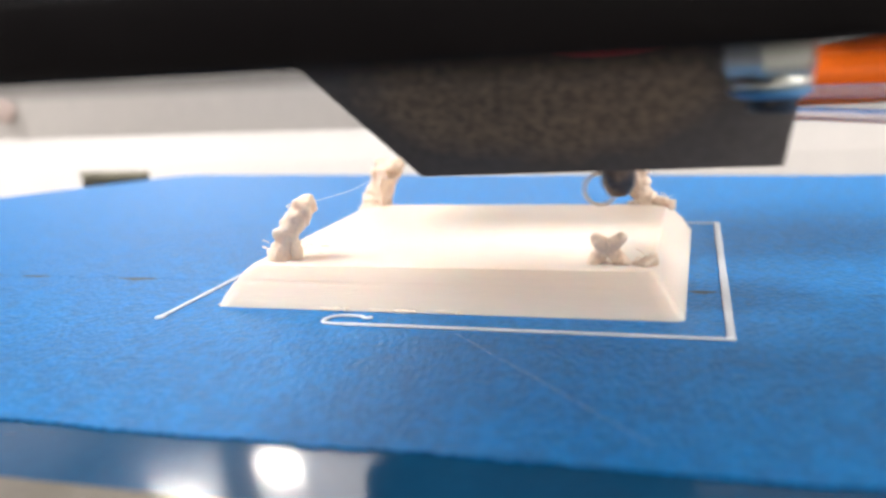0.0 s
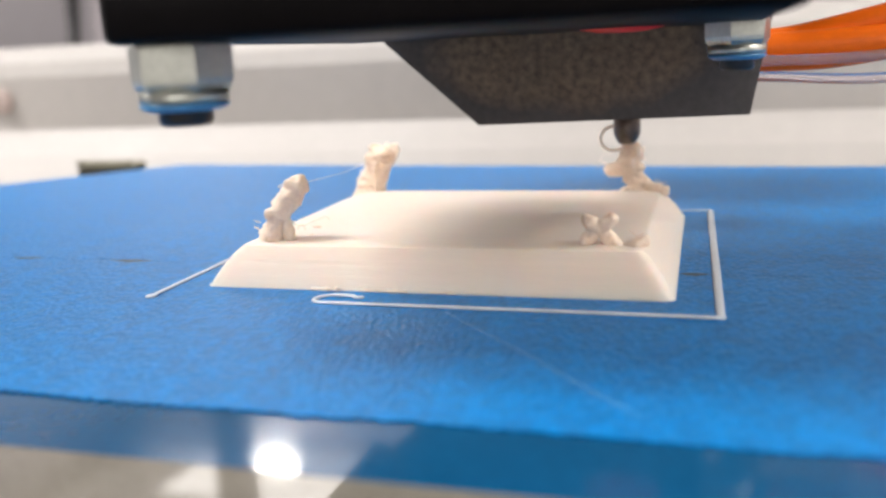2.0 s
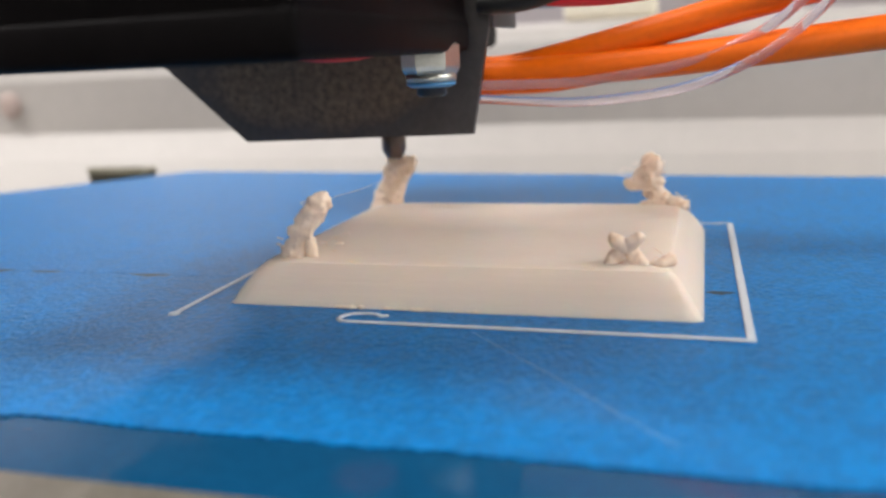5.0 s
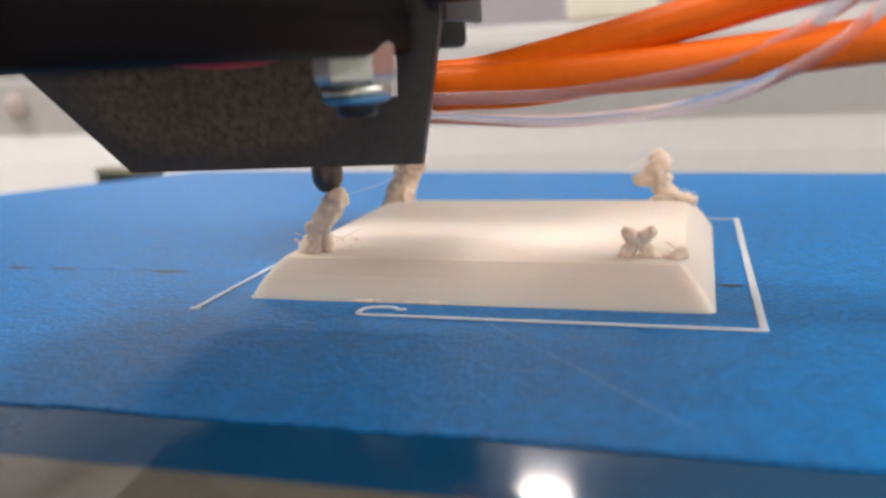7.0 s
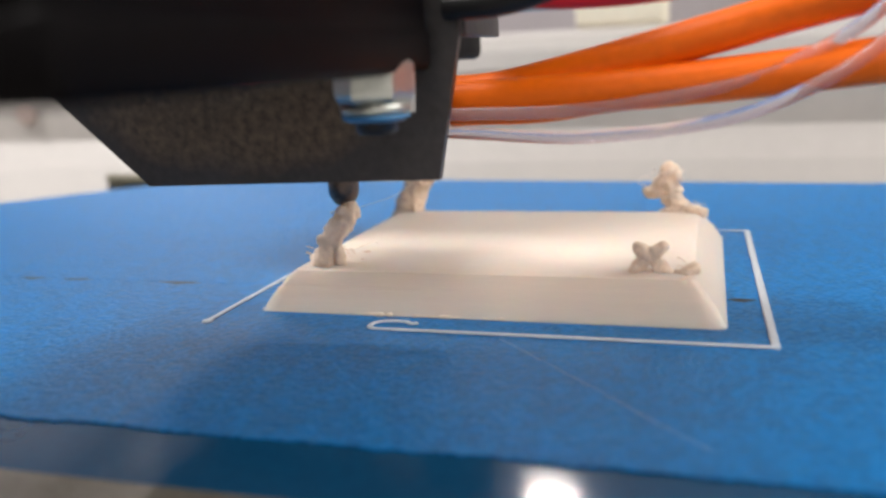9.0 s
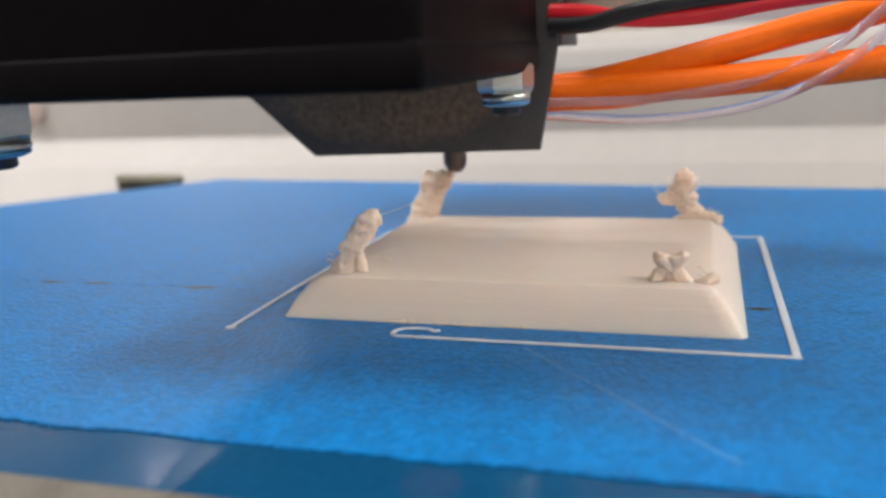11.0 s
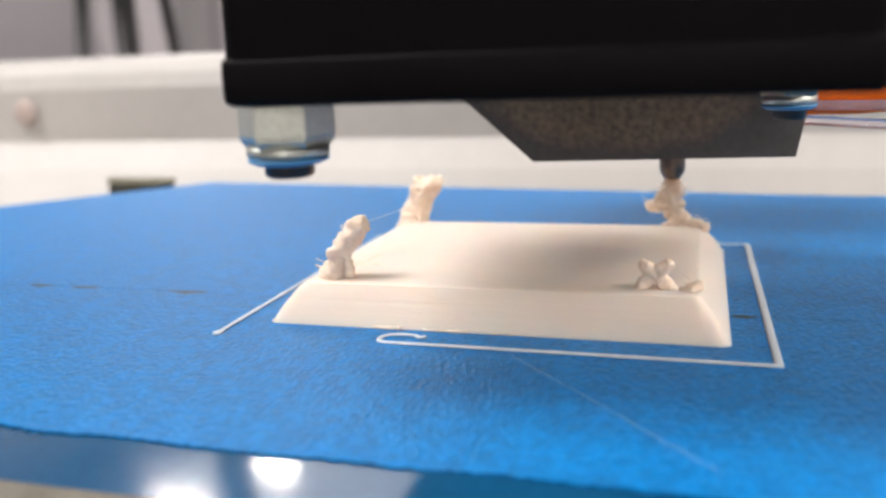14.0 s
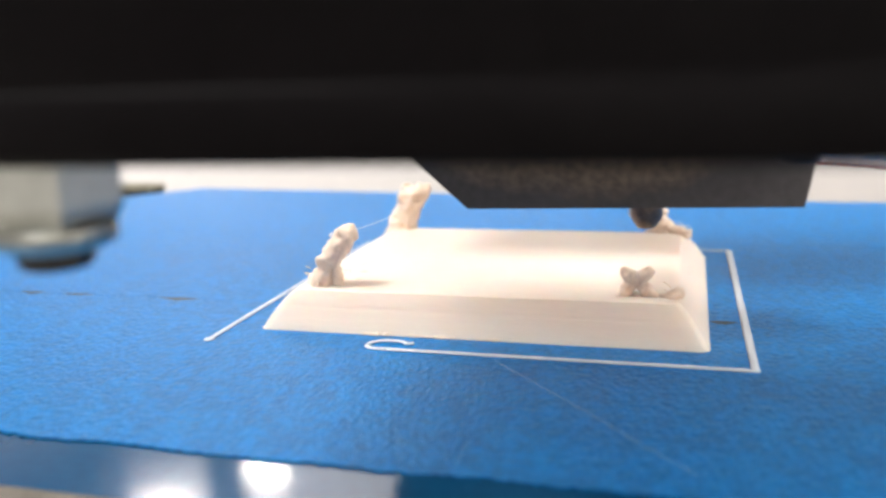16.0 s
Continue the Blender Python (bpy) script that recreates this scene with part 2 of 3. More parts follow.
def ceiling_or_fill_lamp(x, y, sx, sy):
    e = empty("ceiling_or_fill_lamp", (x, y, 1571 if y > 2000 else 1578), "seen or added white ceiling lamp with glowing diffuser", "lamp", "ceiling lamps")
    part("frame", box(bmesh.new(), (-sx / 2 - 15, -sy / 2 - 15, 4), (sx / 2 + 15, sy / 2 + 15, 9), 2), CEIL, e)
    part("diffuser", box(bmesh.new(), (-sx / 2, -sy / 2, 0), (sx / 2, sy / 2, 4)), LAMPW, e, "glowing white diffuser", smooth=False)


# the last two fixtures are invented housings for the added fill lights
for args in ((-1665, 3030, 170, 30), (-1800, 2520, 260, 40), (-500, 2980, 170, 80), (-1100, -250, 1300, 700), (1800, 100, 800, 1700), (800, -3500, 2400, 600)):
    ceiling_or_fill_lamp(*args)


def luminous_panel():
    """Wide milky ceiling panel round the two bright lamps, far behind the printer."""
    e = empty("ceiling_panel", (-1550, 2985, 1580), "large milky luminous ceiling panel", "lamp")
    part("frame", box(bmesh.new(), (-520, -262, 6), (520, 262, 20), 2), CEIL, e)
    part("diffuser", box(bmesh.new(), (-500, -245, 0), (500, 245, 6)), PANEL, e, "softly glowing milky diffuser", smooth=False)


luminous_panel()


def bench():
    e = empty("workbench", (0, 300, -60), "white workbench top under the printer", "table")
    part("top", box(bmesh.new(), (-900, -560, -30), (900, 500, 0), 3), BENCH, e)
    for x in (-850, 850):
        for y in (-500, 450):
            part("leg", box(bmesh.new(), (x - 25, y - 25, -890), (x + 25, y + 25, -30), 2), DARKFURN, e)


bench()


def frame_beam():
    """White frame rail behind the bed: a ledge at its foot, a flat face and a rounded top."""
    e = empty("printer_frame", (0, 0, 0), "white powder-coated printer frame rail behind the bed", "printer frame")
    out = [(180, -60), (180, -12), (183, -9), (195, 3.0), (197.5, 6), (198.5, 27), (201, 33), (207, 37.5), (216, 39.5), (240, 39.5), (240, -60)]
    part("base_box", box(bmesh.new(), (-190, -108, -60), (210, 168, -6), 3), BEAM, e, "white printer base under the bed")
    part("rail", prism(bmesh.new(), out, -420, 420, "x"), BEAM, e, smooth=False)
    part("screw_head", lathe(bmesh.new(), [(5.5, 0), (5, 0.8), (3.5, 1.5), (1.5, 1.7)], 20), PINKISH, e, "dull pinkish screw cap", at=(-212, 196.5, 18)).rotation_euler = (radians(90), 0, 0)


frame_beam()


def stool():
    """Tall dark metal stool behind the rail; its legs show over it."""
    e = empty("stool", (-665, 900, -950), "tall black metal stool standing behind the printer", "stool")
    part("seat", lathe(bmesh.new(), [(140, 1190), (155, 1198), (155, 1225), (140, 1232)], 32), DARKFURN, e)
    for k in range(4):
        a = 0.5 + k * math.pi / 2
        part("leg", tube(bmesh.new(), [(150 * math.cos(a), 150 * math.sin(a), 0), (40 * math.cos(a), 40 * math.sin(a), 1195)], 8.5, 10, 2), DARKFURN, e)


stool()


def spool_box():
    bm = box(bmesh.new(), (-16, -9, 0), (16, 9, 16), 2.5, 3)
    tagged(part("small_box", bm, CARD, at=(27, 229, 39.5)), "small cream cardboard box on the frame rail", "box")


spool_box()


def bed_clip():
    e = empty("bed_clip", (-109, 127, -0.18), "dark grey metal clip on the corner of the glass bed", "clip")
    part("jaw", box(bmesh.new(), (-10, -5, 0), (9.5, 3, 1.6), 0.6, 2), CLIP, e)
    part("lip", box(bmesh.new(), (-10, -5, 1.6), (9.5, -3, 2.3), 0.3, 1), CLIP, e)



# ---------------------------------------------------------------- bed
def bed():
    e = empty("print_bed", (0, 0, -6), "glass print bed covered with strips of blue masking tape", "print bed")
    part("plate", box(bmesh.new(), (-180, -36.0, 0), (200, 160, 5.82), 0.3), GLASS_BED, e, "smoky reflective glass plate")
    rise = math.tan(radians(0.9))
    part("front_glass", prism(bmesh.new(), [(-110, 0), (-36.0, 0), (-36.0, 5.72), (-110, 5.72 + 74 * rise)], -180, 200, "x"), GLASS_BED, e, "reflective glass lip", smooth=False)
    part("taped_edge", prism(bmesh.new(), [(-46.5, 5.5), (-36.0, 5.5), (-36.0, 5.76), (-46.5, 5.76 + 10.5 * rise)], -179, 199, "x"), TAPE_DARK, e, "dark blue tape strip with a thin gloss coat", smooth=False)
    rng = random.Random(4)

    def strip(y0, y1, xl, xr, z, ragged_front, dy_left=0.0, xl_back=None):
        bm = bmesh.new()
        n = 900
        lows, highs = [], []
        for k in range(n + 1):
            x = xl + (xr - xl) * k / n
            skew = dy_left * max(0.0, min(1.0, (90 - x) / 190))
            jag = (noise.noise((x * 0.9, y0, 0)) * 0.34 + noise.noise((x * 2.3, y0, 9)) * 0.34 + noise.noise((x * 0.11, y0, 3)) * 0.55) if ragged_front else noise.noise((x * 0.4, y0, 0)) * 0.10
            a = (x + (noise.noise((y0, 7, 0)) if k in (0, n) else 0), y0 + jag, z)
            xb = x if xl_back is None else xl_back + (xr - xl_back) * k / n
            skew = dy_left * max(0.0, min(1.0, (90 - xb) / 190))
            b = (xb, y1 + skew + noise.noise((x * 0.4, y1, 5)) * 0.10, z)
            lows.append(a)
            highs.append(b)
        top, bot = [], []
        for s in range(2):
            dz = 0 if s == 0 else -0.13
            rows_ = []
            for j in range(5):
                rows_.append([bm.verts.new((a[0] + (b[0] - a[0]) * j / 4, a[1] + (b[1] - a[1]) * j / 4, a[2] + dz)) for a, b in zip(lows, highs)])
            (top if s == 0 else bot).extend(rows_)
        for rows_ in (top, bot):
            for r, q in zip(rows_, rows_[1:]):
                for k in range(n):
                    bm.faces.new((r[k], r[k + 1], q[k + 1], q[k]))
        for r, q in ((top[0], bot[0]), (top[-1], bot[-1])):
            for k in range(n):
                bm.faces.new((r[k], r[k + 1], q[k + 1], q[k]))
        for c in (0, n):
            for j in range(4):
                bm.faces.new((top[j][c], top[j + 1][c], bot[j + 1][c], bot[j][c]))
        part("tape_strip", bm, TAPE, e, smooth=False)
    strip(-36.8, 13.0, -156, 196, 6.0, True)
    strip(13.08, 62.4, -150, 196, 6.0, False)
    strip(62.45, 111.5, -141, 196, 6.0, False, 18, -86)
    # dark slits where the strips do not quite meet
    for x0, x1, w in ((-52, -46.5, 1.5), (-43.6, -37, 1.2), (-25.6, -16.9, 1.5), (60.0, 63.9, 1.5), (78, 84, 0.22)):
        bm = bmesh.new()
        k = 12
        a = [bm.verts.new((x0 + (x1 - x0) * i / k, 13.05 - w * math.sin(math.pi * i / k) * (0.6 + 0.4 * rng.random()), 6.012)) for i in range(k + 1)]
        b = [bm.verts.new((x0 + (x1 - x0) * i / k, 13.05 + w * math.sin(math.pi * i / k) * 0.3, 6.012)) for i in range(k + 1)]
        for i in range(k):
            try:
                bm.faces.new((a[i], a[i + 1], b[i + 1], b[i]))
            except ValueError:
                pass
        part("tape_slit", bm, BOLT, e, smooth=False)
    return e


bed()
bed_clip()


# ---------------------------------------------------------------- printed object
def plaque():
    e = empty("printed_plaque", (0, 0, 0), "ivory printed plaque with sloped sides and four stringy failed legs", "3d print")
    W, D, H, S, layers = 60.0, 52.0, 4.9, 3.2, 24
    rng = random.Random(2)
    bm = bmesh.new()

    def ring(inset, z, n=36, amp=0.025):
        pts = []
        corners = [(inset, inset), (W - inset, inset), (W - inset, D - inset), (inset, D - inset)]
        r = 0.7
        for c in range(4):
            (x0, y0), (x1, y1) = corners[c], corners[(c + 1) % 4]
            L = math.hypot(x1 - x0, y1 - y0)
            for k in range(n):
                t = (r + (L - 2 * r) * k / (n - 1)) / L
                x, y = x0 + (x1 - x0) * t, y0 + (y1 - y0) * t
                j = amp * noise.noise((x * 0.5, y * 0.5, z * 3))
                nx, ny = (y1 - y0) / L, -(x1 - x0) / L
                pts.append(bm.verts.new((x + nx * j, y + ny * j, z)))
        return pts
    rings = []
    for i in range(layers):
        z0 = H * i / layers
        f = (i + 0.5) / layers
        ins = S * (0.78 * f + 0.22 * f * f + 0.16 * f ** 5) + rng.uniform(-0.014, 0.014)
        if i == 0:
            ins -= 0.18
        if i in (14, 15):
            ins += 0.10
        h = H / layers
        rings += [ring(ins + 0.028, z0 + 0.01), ring(ins, z0 + h * 0.3), ring(ins, z0 + h * 0.7), ring(ins + 0.028, z0 + h * 0.99)]
    for a, b in zip(rings, rings[1:]):
        n = len(a)
        for k in range(n):
            bm.faces.new((a[k], a[(k + 1) % n], b[(k + 1) % n], b[k]))
    bm.faces.new(rings[0])
    # slightly dished top with a soft rim
    prev = rings[-1]
    for ins, z in ((S + 1.0, H + 0.16), (S + 1.7, H + 0.28), (S + 2.6, H + 0.39), (S + 3.8, H + 0.47), (S + 5.5, H + 0.50), (S + 8, H + 0.46), (S + 13, H + 0.38)):
        cur = ring(ins, z, amp=0.0)
        for k in range(len(cur)):
            bm.faces.new((prev[k], prev[(k + 1) % len(cur)], cur[(k + 1) % len(cur)], cur[k]))
        prev = cur
    bm.faces.new(prev)
    part("base", bm, PLA, e)
    for x0, x1 in ((15.0, 19.0), (21.5, 28.0), (31.0, 34.0)):
        part("burr", tube(bmesh.new(), [(x0, 0.0, 0.15), ((x0 + x1) / 2, -0.12, 0.18), (x1, 0.0, 0.15)], 0.2, 7, 14, wobble=1.1), PLA_LEG, e, "ragged burr along the foot")

    def leg(path, width, seed, holes=0.0, strands=26, label="leaning stringy leg of looped filament", skin=None):
        """A leg of piled beads: short loops of filament stacked along a leaning line."""
        rng = random.Random(seed)
        bm = bmesh.new()
        line = smooth_line(path, 10)
        n = len(line)
        for s in range(strands):
            i = int((s + 0.5) / strands * (n - 1))
            c = line[i]
            w = width(i / (n - 1)) if callable(width) else width
            pts = []
            a0 = rng.uniform(0, 6.28)
            turns = rng.uniform(0.6, 1.1)
            tilt = Euler((rng.gauss(0, 1.1), rng.gauss(0, 1.1), 0)).to_matrix()
            ox, oy = rng.uniform(-0.35, 0.35) * w, rng.uniform(-0.35, 0.35) * w
            for k in range(9):
                a = a0 + turns * 6.28 * k / 8
                r = w * rng.uniform(0.5, 1.05)
                q = tilt @ Vector((r * math.cos(a), r * 0.8 * math.sin(a), rng.uniform(-0.4, 0.4)))
                pts.append(c + Vector((ox, oy, 0)) + q)
            tube(bm, pts, rng.uniform(0.30, 0.45), 6, 3, wobble=0.25)
        # inner core clumps
        m_ = int(n * (1 - holes))
        for k in range(0, m_, 2):
            c = line[k]
            w = width(k / (n - 1)) if callable(width) else width
            r = bmesh.ops.create_icosphere(bm, subdivisions=2, radius=1.0)
            for v in r["verts"]:
                q = v.co.copy()
                v.co = c + Vector((q.x * w * 1.08, q.y * w * 0.9, q.z * 0.8)) * (1 + 0.45 * noise.noise(c * 0.9 + q * 1.6))
        fuse("leg", bm, skin or PLA_LEG, e, label, 0.0003)
    # front left: wide foot, pierced waist, long lump leaning to the right
    leg([(6.8, 6.4, 4.2), (7.1, 6.1, 5.8), (7.7, 5.4, 7.2), (8.6, 5.6, 8.8), (9.9, 5.8, 10.8), (10.9, 6.0, 12.3), (11.7, 6.0, 13.3)],
        lambda f: 1.95 - 0.95 * math.exp(-((f - 0.36) / 0.16) ** 2) - 0.3 * f - 1.0 * max(0, f - 0.75) / 0.25, 11, strands=44)
    leg([(9.9, 6.0, 4.6), (9.7, 5.9, 6.2), (9.4, 5.7, 7.8)], 0.6, 21, strands=8, label="thin prop of drooping filament")
    leg([(5.4, 47.2, 4.8), (5.8, 47.3, 6.5), (6.5, 47.5, 8.6), (7.4, 47.8, 10.6), (8.6, 48.0, 12.2)],
        lambda f: 2.7 - 1.0 * f + 0.55 * max(0, f - 0.6) / 0.4, 12, strands=44)
    leg([(54.0, 47.6, 4.8), (52.6, 47.6, 6.2), (51.9, 47.6, 7.4), (51.6, 47.7, 8.6)], lambda f: 2.1 - 0.7 * f, 13, strands=22)
    leg([(48.0, 47.4, 8.4), (49.4, 47.5, 8.6), (50.8, 47.6, 8.9), (52.0, 47.7, 8.8)], lambda f: 1.0 + 0.7 * f, 18, strands=20, label="ragged lump of looped filament")
    leg([(51.0, 47.7, 9.4), (51.5, 47.8, 10.8), (51.9, 47.9, 12.2)], lambda f: 1.3 + 0.5 * math.sin(math.pi * f), 19, strands=18, label="fluffy tuft of looped filament")
    # front right: collapsed stub shaped like a cross
    leg([(48.7, 6.2, 4.6), (49.6, 6.1, 6.0), (50.8, 6.0, 7.1), (52.6, 6.0, 8.4)], 0.68, 14, strands=22, label="collapsed tan crossed stub of filament", skin=PLA_TAN)
    leg([(53.2, 6.2, 4.6), (52.2, 6.1, 6.0), (50.9, 6.0, 7.1), (49.5, 6.0, 8.4)], 0.68, 15, strands=22, label="collapsed tan crossed stub of filament", skin=PLA_TAN)
    leg([(54.0, 6.0, 4.6), (55.2, 6.0, 5.2), (56.4, 6.0, 5.7)], 0.6, 16, strands=14, label="small tan tangle of loose filament", skin=PLA_TAN)
    leg([(50.5, 46.6, 4.9), (53.5, 46.8, 5.8), (57.0, 46.6, 5.2)], 0.9, 17, strands=14, label="low ridge of loose filament")
    # stray hairs
    for pts in ([(11.4, 6.0, 12.8), (13.0, 20, 12.6), (12, 34, 13.2)], [(9.5, 8, 6.2), (12, 12, 7.2), (11, 16, 6.0)], [(7.6, 47.6, 12.0), (9.8, 47.8, 11.4), (9.6, 47.8, 9.6), (8.2, 47.6, 9.2)],
                [(49.6, 47.6, 10.5), (47.2, 47.2, 11.2), (46.4, 47.0, 9.8)]):
        part("hair", tube(bmesh.new(), pts, 0.035, 5, 8), PLA_LEG, e, "fine hair of filament")
    # frizz: short curled hairs standing off the tops of the legs
    frizz = random.Random(31)
    for cx, cy, cz, spread, count in ((51.2, 47.6, 11.0, 2.2, 12), (49.0, 47.4, 9.2, 1.8, 8), (8.4, 48.0, 11.6, 1.9, 9), (5.6, 47.2, 7.0, 2.3, 5), (10.6, 6.0, 12.0, 1.3, 5), (7.0, 6.0, 7.0, 2.0, 5), (10.5, 9.5, 6.0, 1.2, 4), (55.6, 6.2, 5.6, 0.9, 7), (56.0, 46.4, 5.8, 1.2, 5)):
        for _ in range(count):
            a, tall = frizz.uniform(0, 6.28), frizz.uniform(-0.9, 0.9)
            root = Vector((cx + 0.75 * spread * math.cos(a), cy + 0.6 * spread * math.sin(a), cz + tall))
            away = Vector((math.cos(a), math.sin(a), frizz.uniform(-0.3, 0.6))) * frizz.uniform(0.5, 0.9)
            side = Vector((-math.sin(a), math.cos(a), frizz.uniform(-0.8, 0.8))) * frizz.uniform(0.3, 0.8)
            part("hair", tube(bmesh.new(), [root, root + away, root + away * 1.3 + side, root + away * 0.6 + side * 1.6], frizz.uniform(0.05, 0.09), 5, 5), PLA_LEG, e)
    return e


plaque()


def skirt():
    e = empty("skirt_line", (0, 0, 0), "thin pale printed outline on the blue tape", "printed line")
    hook = [(23.2, -2.6, 0.12), (22.4, -3.0, 0.12), (21.6, -2.3, 0.12), (19.6, -2.2, 0.12), (18.1, -2.8, 0.12), (17.5, -4.2, 0.12), (18.2, -5.4, 0.12), (20.5, -5.5, 0.12)]
    part("hooked_start", tube(bmesh.new(), hook, 0.36, 8, 6, flat=0.5), SKIRT, e)
    for name, pts, r in (("front_line", [(20.5, -5.5, 0.12), (40, -5.55, 0.12), (65.1, -5.7, 0.12)], 0.44), ("side_line", [(64.95, -6.0, 0.12), (64.6, 25, 0.12), (64.25, 56.5, 0.12)], 0.50),
                         ("back_line", [(64.5, 56.5, 0.12), (30, 56.5, 0.12), (-5, 56.5, 0.12)], 0.36), ("side_line", [(-5, 56.5, 0.12), (-5, 20, 0.12), (-4.9, -5.2, 0.12)], 0.42)):
        part(name, tube(bmesh.new(), pts, r, 8, 24, flat=0.35, wobble=0.15), SKIRT, e)
    part("blob", lathe(bmesh.new(), [(0.75, 0.0), (0.7, 0.2), (0.3, 0.3)], 14, at=(-4.9, -5.6, 0.02)), SKIRT, e)


skirt()


def loose_hair():
    bm = tube(bmesh.new(), [(34.8, -6.9, 0.06), (40.4, -13.0, 0.06), (45.9, -18.8, 0.06), (50.2, -23.6, 0.06), (53.4, -27.2, 0.06), (58.4, -32.4, 0.06)], 0.026, 5, 10, flat=0.6)
    tagged(part("filament_hair", bm, SKIRT), "hair-thin pale filament strand lying on the tape", "filament strand")


loose_hair()


# ---------------------------------------------------------------- print head, in its own space (origin: nozzle tip)
def nyloc(e, x, y, z_top, size, drop):
    """Nyloc nut on a bolt end: hexagon, collar, blue nylon ring, black bolt tip."""
    h = drop
    nut = part("nut", lathe(bmesh.new(), [(size * 0.42, 0), (size * 0.5, -0.5), (size * 0.5, -h * 0.48), (size * 0.485, -h * 0.56), (size * 0.44, -h * 0.65)], hexed=6), ZINC, e, "shiny zinc-plated hexagon nut", smooth=False, at=(x, y, z_top))
    part("collar", lathe(bmesh.new(), [(size * 0.43, -h * 0.64), (size * 0.43, -h * 0.76), (size * 0.41, -h * 0.80)], 28), ZINC, nut)
    part("nylon_ring", lathe(bmesh.new(), [(size * 0.425, -h * 0.81), (size * 0.42, -h * 0.86), (size * 0.34, -h * 0.91), (size * 0.2, -h * 0.92)], 28), NYLON, nut, "blue nylon locking ring")
    part("bolt_tip", lathe(bmesh.new(), [(size * 0.26, -h * 0.5), (size * 0.26, -h * 1.05), (size * 0.22, -h * 1.1)], 20), BOLT, nut, "black bolt end")


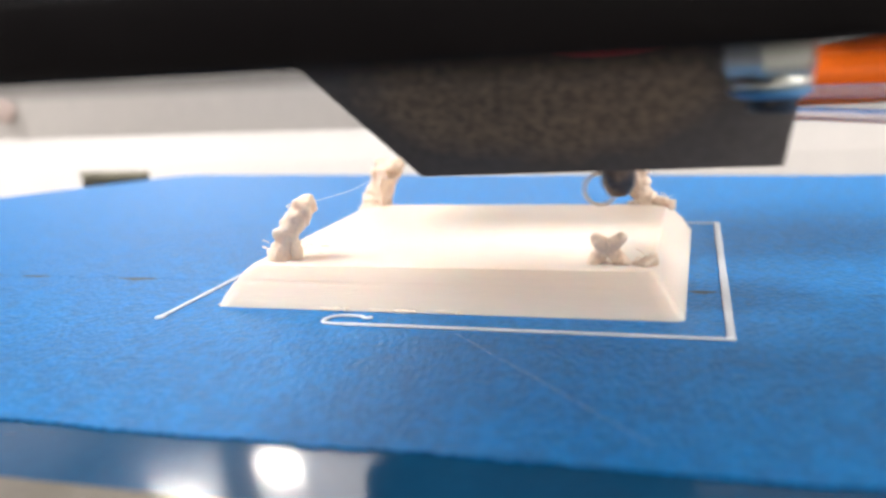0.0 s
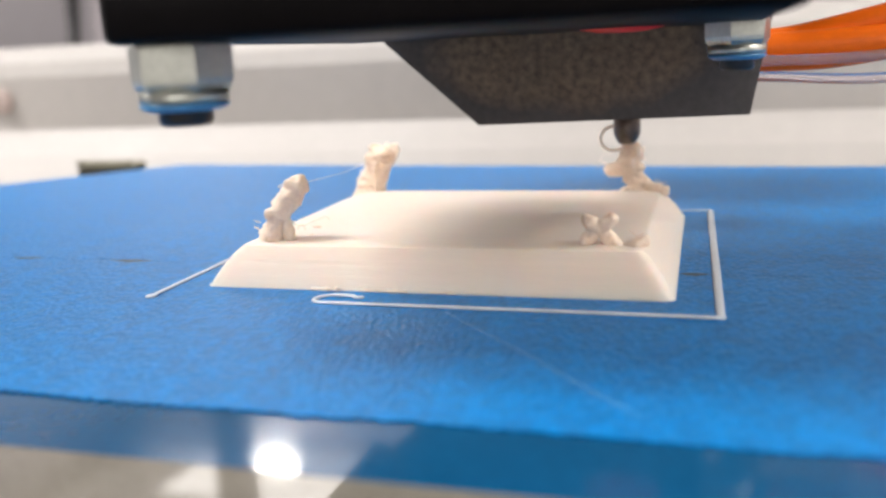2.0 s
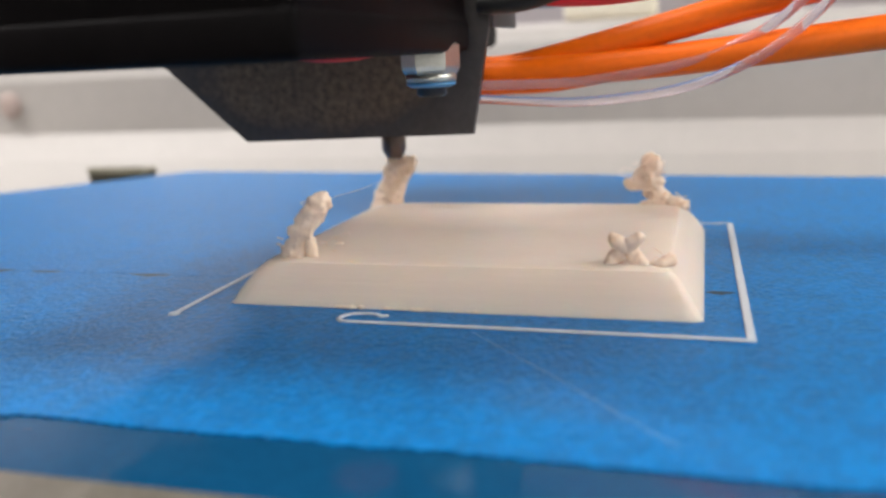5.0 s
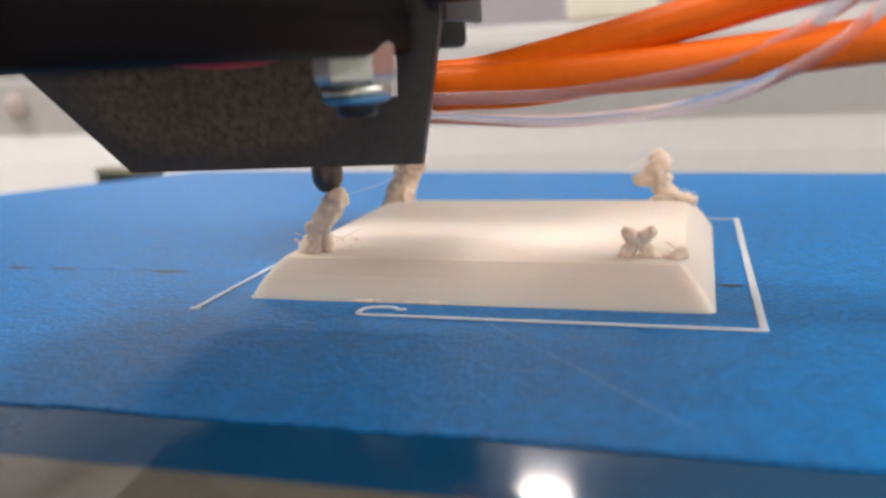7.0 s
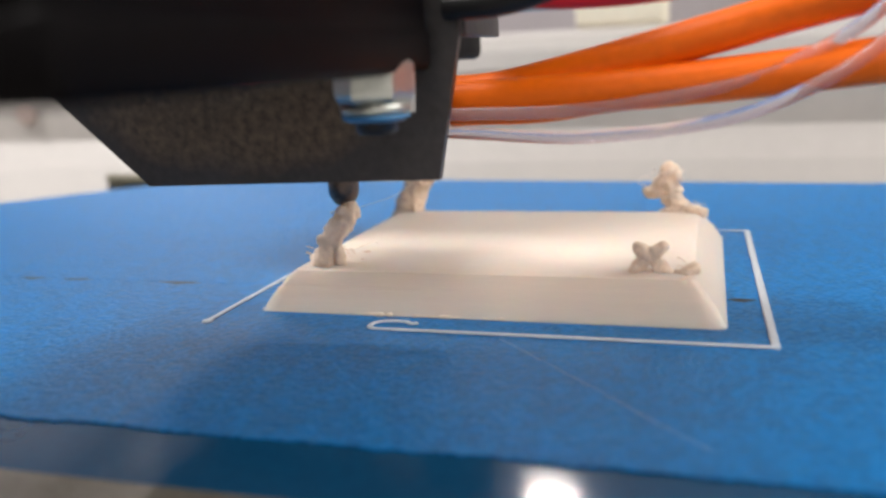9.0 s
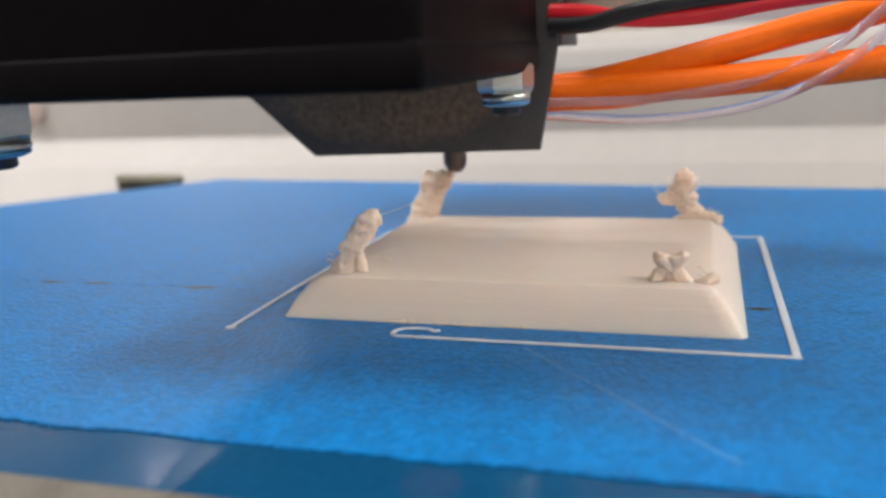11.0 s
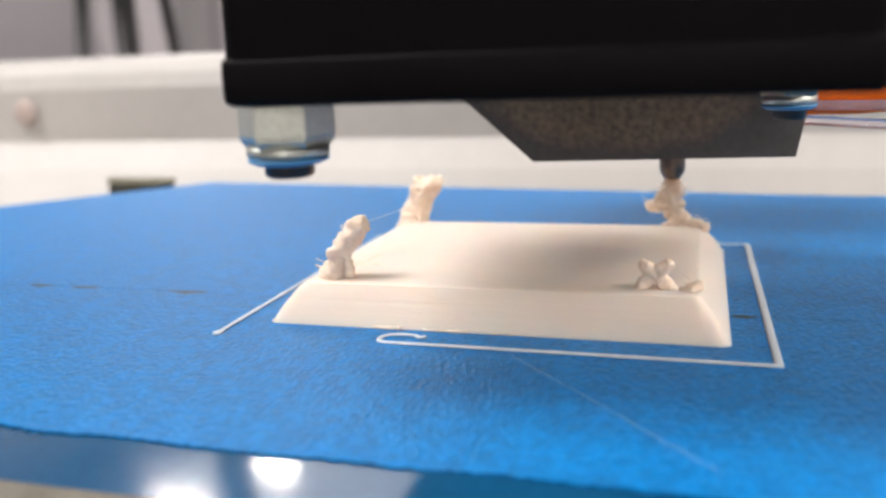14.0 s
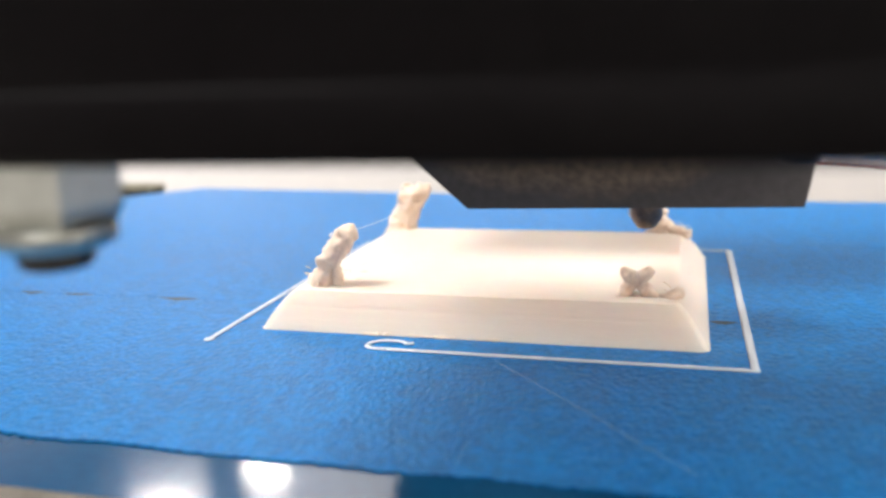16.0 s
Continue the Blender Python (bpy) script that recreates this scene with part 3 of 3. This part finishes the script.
def print_head():
    e = empty("extruder", (52, 5.5, 13.3), "black extruder with stained steel bracket, nozzle and orange tubes", "extruder")
    # fan housing
    bm = bmesh.new()
    box(bm, (-39.5, -74, 17.8), (18.6, -17, 62), 1.6, 3)
    body = part("housing", bm, BLACK, e, "glossy black plastic housing")
    part("lower_rim", box(bmesh.new(), (-39.7, -74.2, 17.5), (18.8, -16.8, 22.3), 0.9, 2), BLACK, e)
    # bracket with a window
    bm = bmesh.new()
    xs = [(-20.9, 4.6), (17.8, 5.2), (20.8, 21), (21.5, 40), (-37, 40), (-37, 19.0)]
    hole = [(13.0, 12.9), (15.4, 12.9), (15.6, 19.4), (13.0, 19.4)]
    yo, yi = -13.4, -12.2
    fr = {}
    for tag_, y in (("f", yo), ("b", yi)):
        fr[tag_] = [bm.verts.new((a, y, b)) for a, b in xs], [bm.verts.new((a, y, b)) for a, b in hole]
        o, h = fr[tag_]
        for face in ((o[0], o[1], h[1], h[0]), (o[1], o[2], h[2], h[1]), (o[2], o[3], o[4], h[3], h[2]), (o[4], o[5], o[0], h[0], h[3])):
            bm.faces.new(face)
    for idx, n in ((0, 6), (1, 4)):
        a, b = fr["f"][idx], fr["b"][idx]
        for k in range(n):
            bm.faces.new((a[k], a[(k + 1) % n], b[(k + 1) % n], b[k]))
    part("bracket", bm, STEEL, e, "scorched sheet steel bracket with a square window", smooth=False)
    part("side_flange", box(bmesh.new(), (20.2, -12.4, 21), (21.4, 4, 46), 0.3), STEEL, e)
    # hot end
    part("heater_block", box(bmesh.new(), (-9, -6, 6.2), (7, 8, 17), 0.6), DARK, e)
    noz = part("nozzle", lathe(bmesh.new(), [(2.1, 7), (2.1, 1.9), (1.95, 1.2), (1.4, 0.3), (1.1, 0.0)], 32), DARK, e, "dark brown scorched nozzle")
    part("tip", lathe(bmesh.new(), [(0.76, 0.35), (0.72, -0.02), (0.3, -0.04)], 20), ZINC, noz)
    nyloc(e, -36.5, -67.0, 17.8, 10.0, 7.2)
    nyloc(e, 15.45, -26, 19.0, 8.1, 6.6)
    part("fan_hub", lathe(bmesh.new(), [(6.2, 18), (6.2, 16.9), (5.2, 16.2), (3, 15.8), (1, 15.7)], 36), RED, e, "red round hub with a faint added glow", at=(1.5, -26, 1.25))
    part("carriage", box(bmesh.new(), (-42, 12, 18.2), (9, 44, 62), 1.2), BLACK, e)
    # motor flange seen above the tubes
    part("motor_can", lathe(bmesh.new(), [(7, 0), (7.5, 1), (7.5, 14), (7, 15)], 32), ZINC, e, at=(21, -4, 31)).rotation_euler = (0, radians(90), 0)
    # tubes and wires
    for name, pts, r, m, lab in (
            ("tube", [(17.2, -3.6, 14.4), (23, -4.4, 14.7), (32, -6, 16.4), (47, -8, 19.8), (58, -8, 22.4), (80, -8, 27)], 2.25, ORANGE, "thick orange tube"),
            ("tube", [(17.2, -6.8, 13.7), (23, -7.2, 13.8), (32, -8, 14.1), (47, -9, 15.0), (65, -10, 16.6), (90, -10, 19)], 2.4, ORANGE, "thick orange tube"),
            ("clear_tube", [(17.2, -9.8, 12.3), (21, -10, 12.3), (33, -10.5, 12.4), (47, -11, 14.2), (56, -11, 17.0), (62, -11, 20.4), (68, -11, 26)], 0.72, CLEAR, "thin milky clear tube"),
            ("clear_tube", [(17.2, -9.8, 10.3), (21, -10.1, 10.1), (34, -11, 9.5), (48, -12, 11.0), (58, -12, 14.6), (65, -12, 19.6), (71, -12, 26)], 0.72, CLEAR, "thin milky clear tube"),
            ("tube", [(17.2, -4.9, 11.8), (21, -5.2, 11.9), (30, -6, 12.2), (46, -8, 14.6), (66, -9, 16.6), (90, -9, 19.2)], 1.3, ORANGE, "thin orange tube"),
            ("wire", [(20, -14, 26.0), (25, -15, 25.6), (32, -16, 24.4), (42, -17, 24.4), (54, -18, 26), (80, -19, 28)], 1.3, RED_WIRE, "red wire"),
            ("wire", [(20, -15, 24.0), (26, -16, 24.0), (33, -17, 25.4), (42, -18, 26.6), (56, -18, 26.6), (80, -18, 25.5)], 1.3, BLACK_WIRE, "black wire")):
        part(name, tube(bmesh.new(), pts, r, 14, 10), m, e, lab)
    return e


head = print_head()


def curl():
    pts = [(0.2 + 0, 0, 0.6)]
    for k in range(14):
        a = -1.0 - 4.6 * k / 13
        pts.append((-2.1 + 2.0 * math.cos(a), -0.4 + 0.3 * math.sin(a), 0.9 + 1.9 * math.sin(a)))
    bm = tube(bmesh.new(), pts, 0.23, 7, 4)
    return tagged(part("filament_curl", bm, PLA_LEG, at=(52, 5.5, 13.3)), "thin loop of oozed filament hanging from the nozzle", "filament strand")


ooze = curl()


def motions():
    # visits to the four legs: depth, height, then (seconds, sideways place) of the small strokes drawn there
    visits = [
        (9.6, 13.0, [(0.0, 51.9), (0.2, 46.7), (0.5, 51.7), (0.7, 49.1), (1.0, 48.2), (1.2, 47.6), (1.5, 51.1), (1.62, 50.5)]),
        (43.6, 13.3, [(1.98, 51.2), (2.2, 50.9), (2.5, 50.7), (2.7, 51.3), (3.0, 47.5), (3.2, 49.7), (3.5, 49.6), (3.7, 50.0), (3.86, 49.5)]),
        (45.0, 13.5, [(4.2, 13.5), (4.5, 7.7), (4.7, 11.7), (5.0, 8.0), (5.3, 11.5), (5.6, 8.5), (5.9, 12.0), (6.2, 10.0)]),
        (6.9, 13.5, [(6.55, 11.0), (6.8, 13.8), (7.0, 9.7), (7.2, 14.0), (7.5, 9.3), (7.7, 12.8), (8.0, 12.5), (8.2, 11.5), (8.5, 10.6), (8.7, 13.9), (9.0, 10.4), (9.2, 14.3),
                     (9.5, 10.2), (9.8, 13.5), (10.1, 10.0), (10.4, 12.0)]),
        (46.2, 13.5, [(10.75, 9.0), (11.0, 12.0), (11.3, 10.1), (11.5, 13.0), (11.7, 7.7), (12.0, 10.6), (12.2, 11.6), (12.5, 8.1), (12.72, 10.0)]),
        (46.4, 13.3, [(13.14, 47.1), (13.5, 50.9), (13.7, 46.2), (14.0, 51.5), (14.2, 47.5), (14.5, 49.7), (14.7, 49.0), (15.0, 50.2), (15.1, 50.4)]),
        (11.2, 13.2, [(15.42, 51.4), (15.5, 51.4), (15.7, 46.9), (16.0, 51.8)])]
    rows = [(t, pose(x * MM, y * MM, z * MM)) for y, z, strokes in visits for t, x in strokes]
    walk(head, rows)
    left = [r for r in rows if r[0] <= 3.87]
    last = left[-1][1]
    rest = Matrix.Translation((0.0034, 0.0035, -0.0046)) @ last
    walk(ooze, left + [(3.95, rest), (16.0, rest)])


motions()
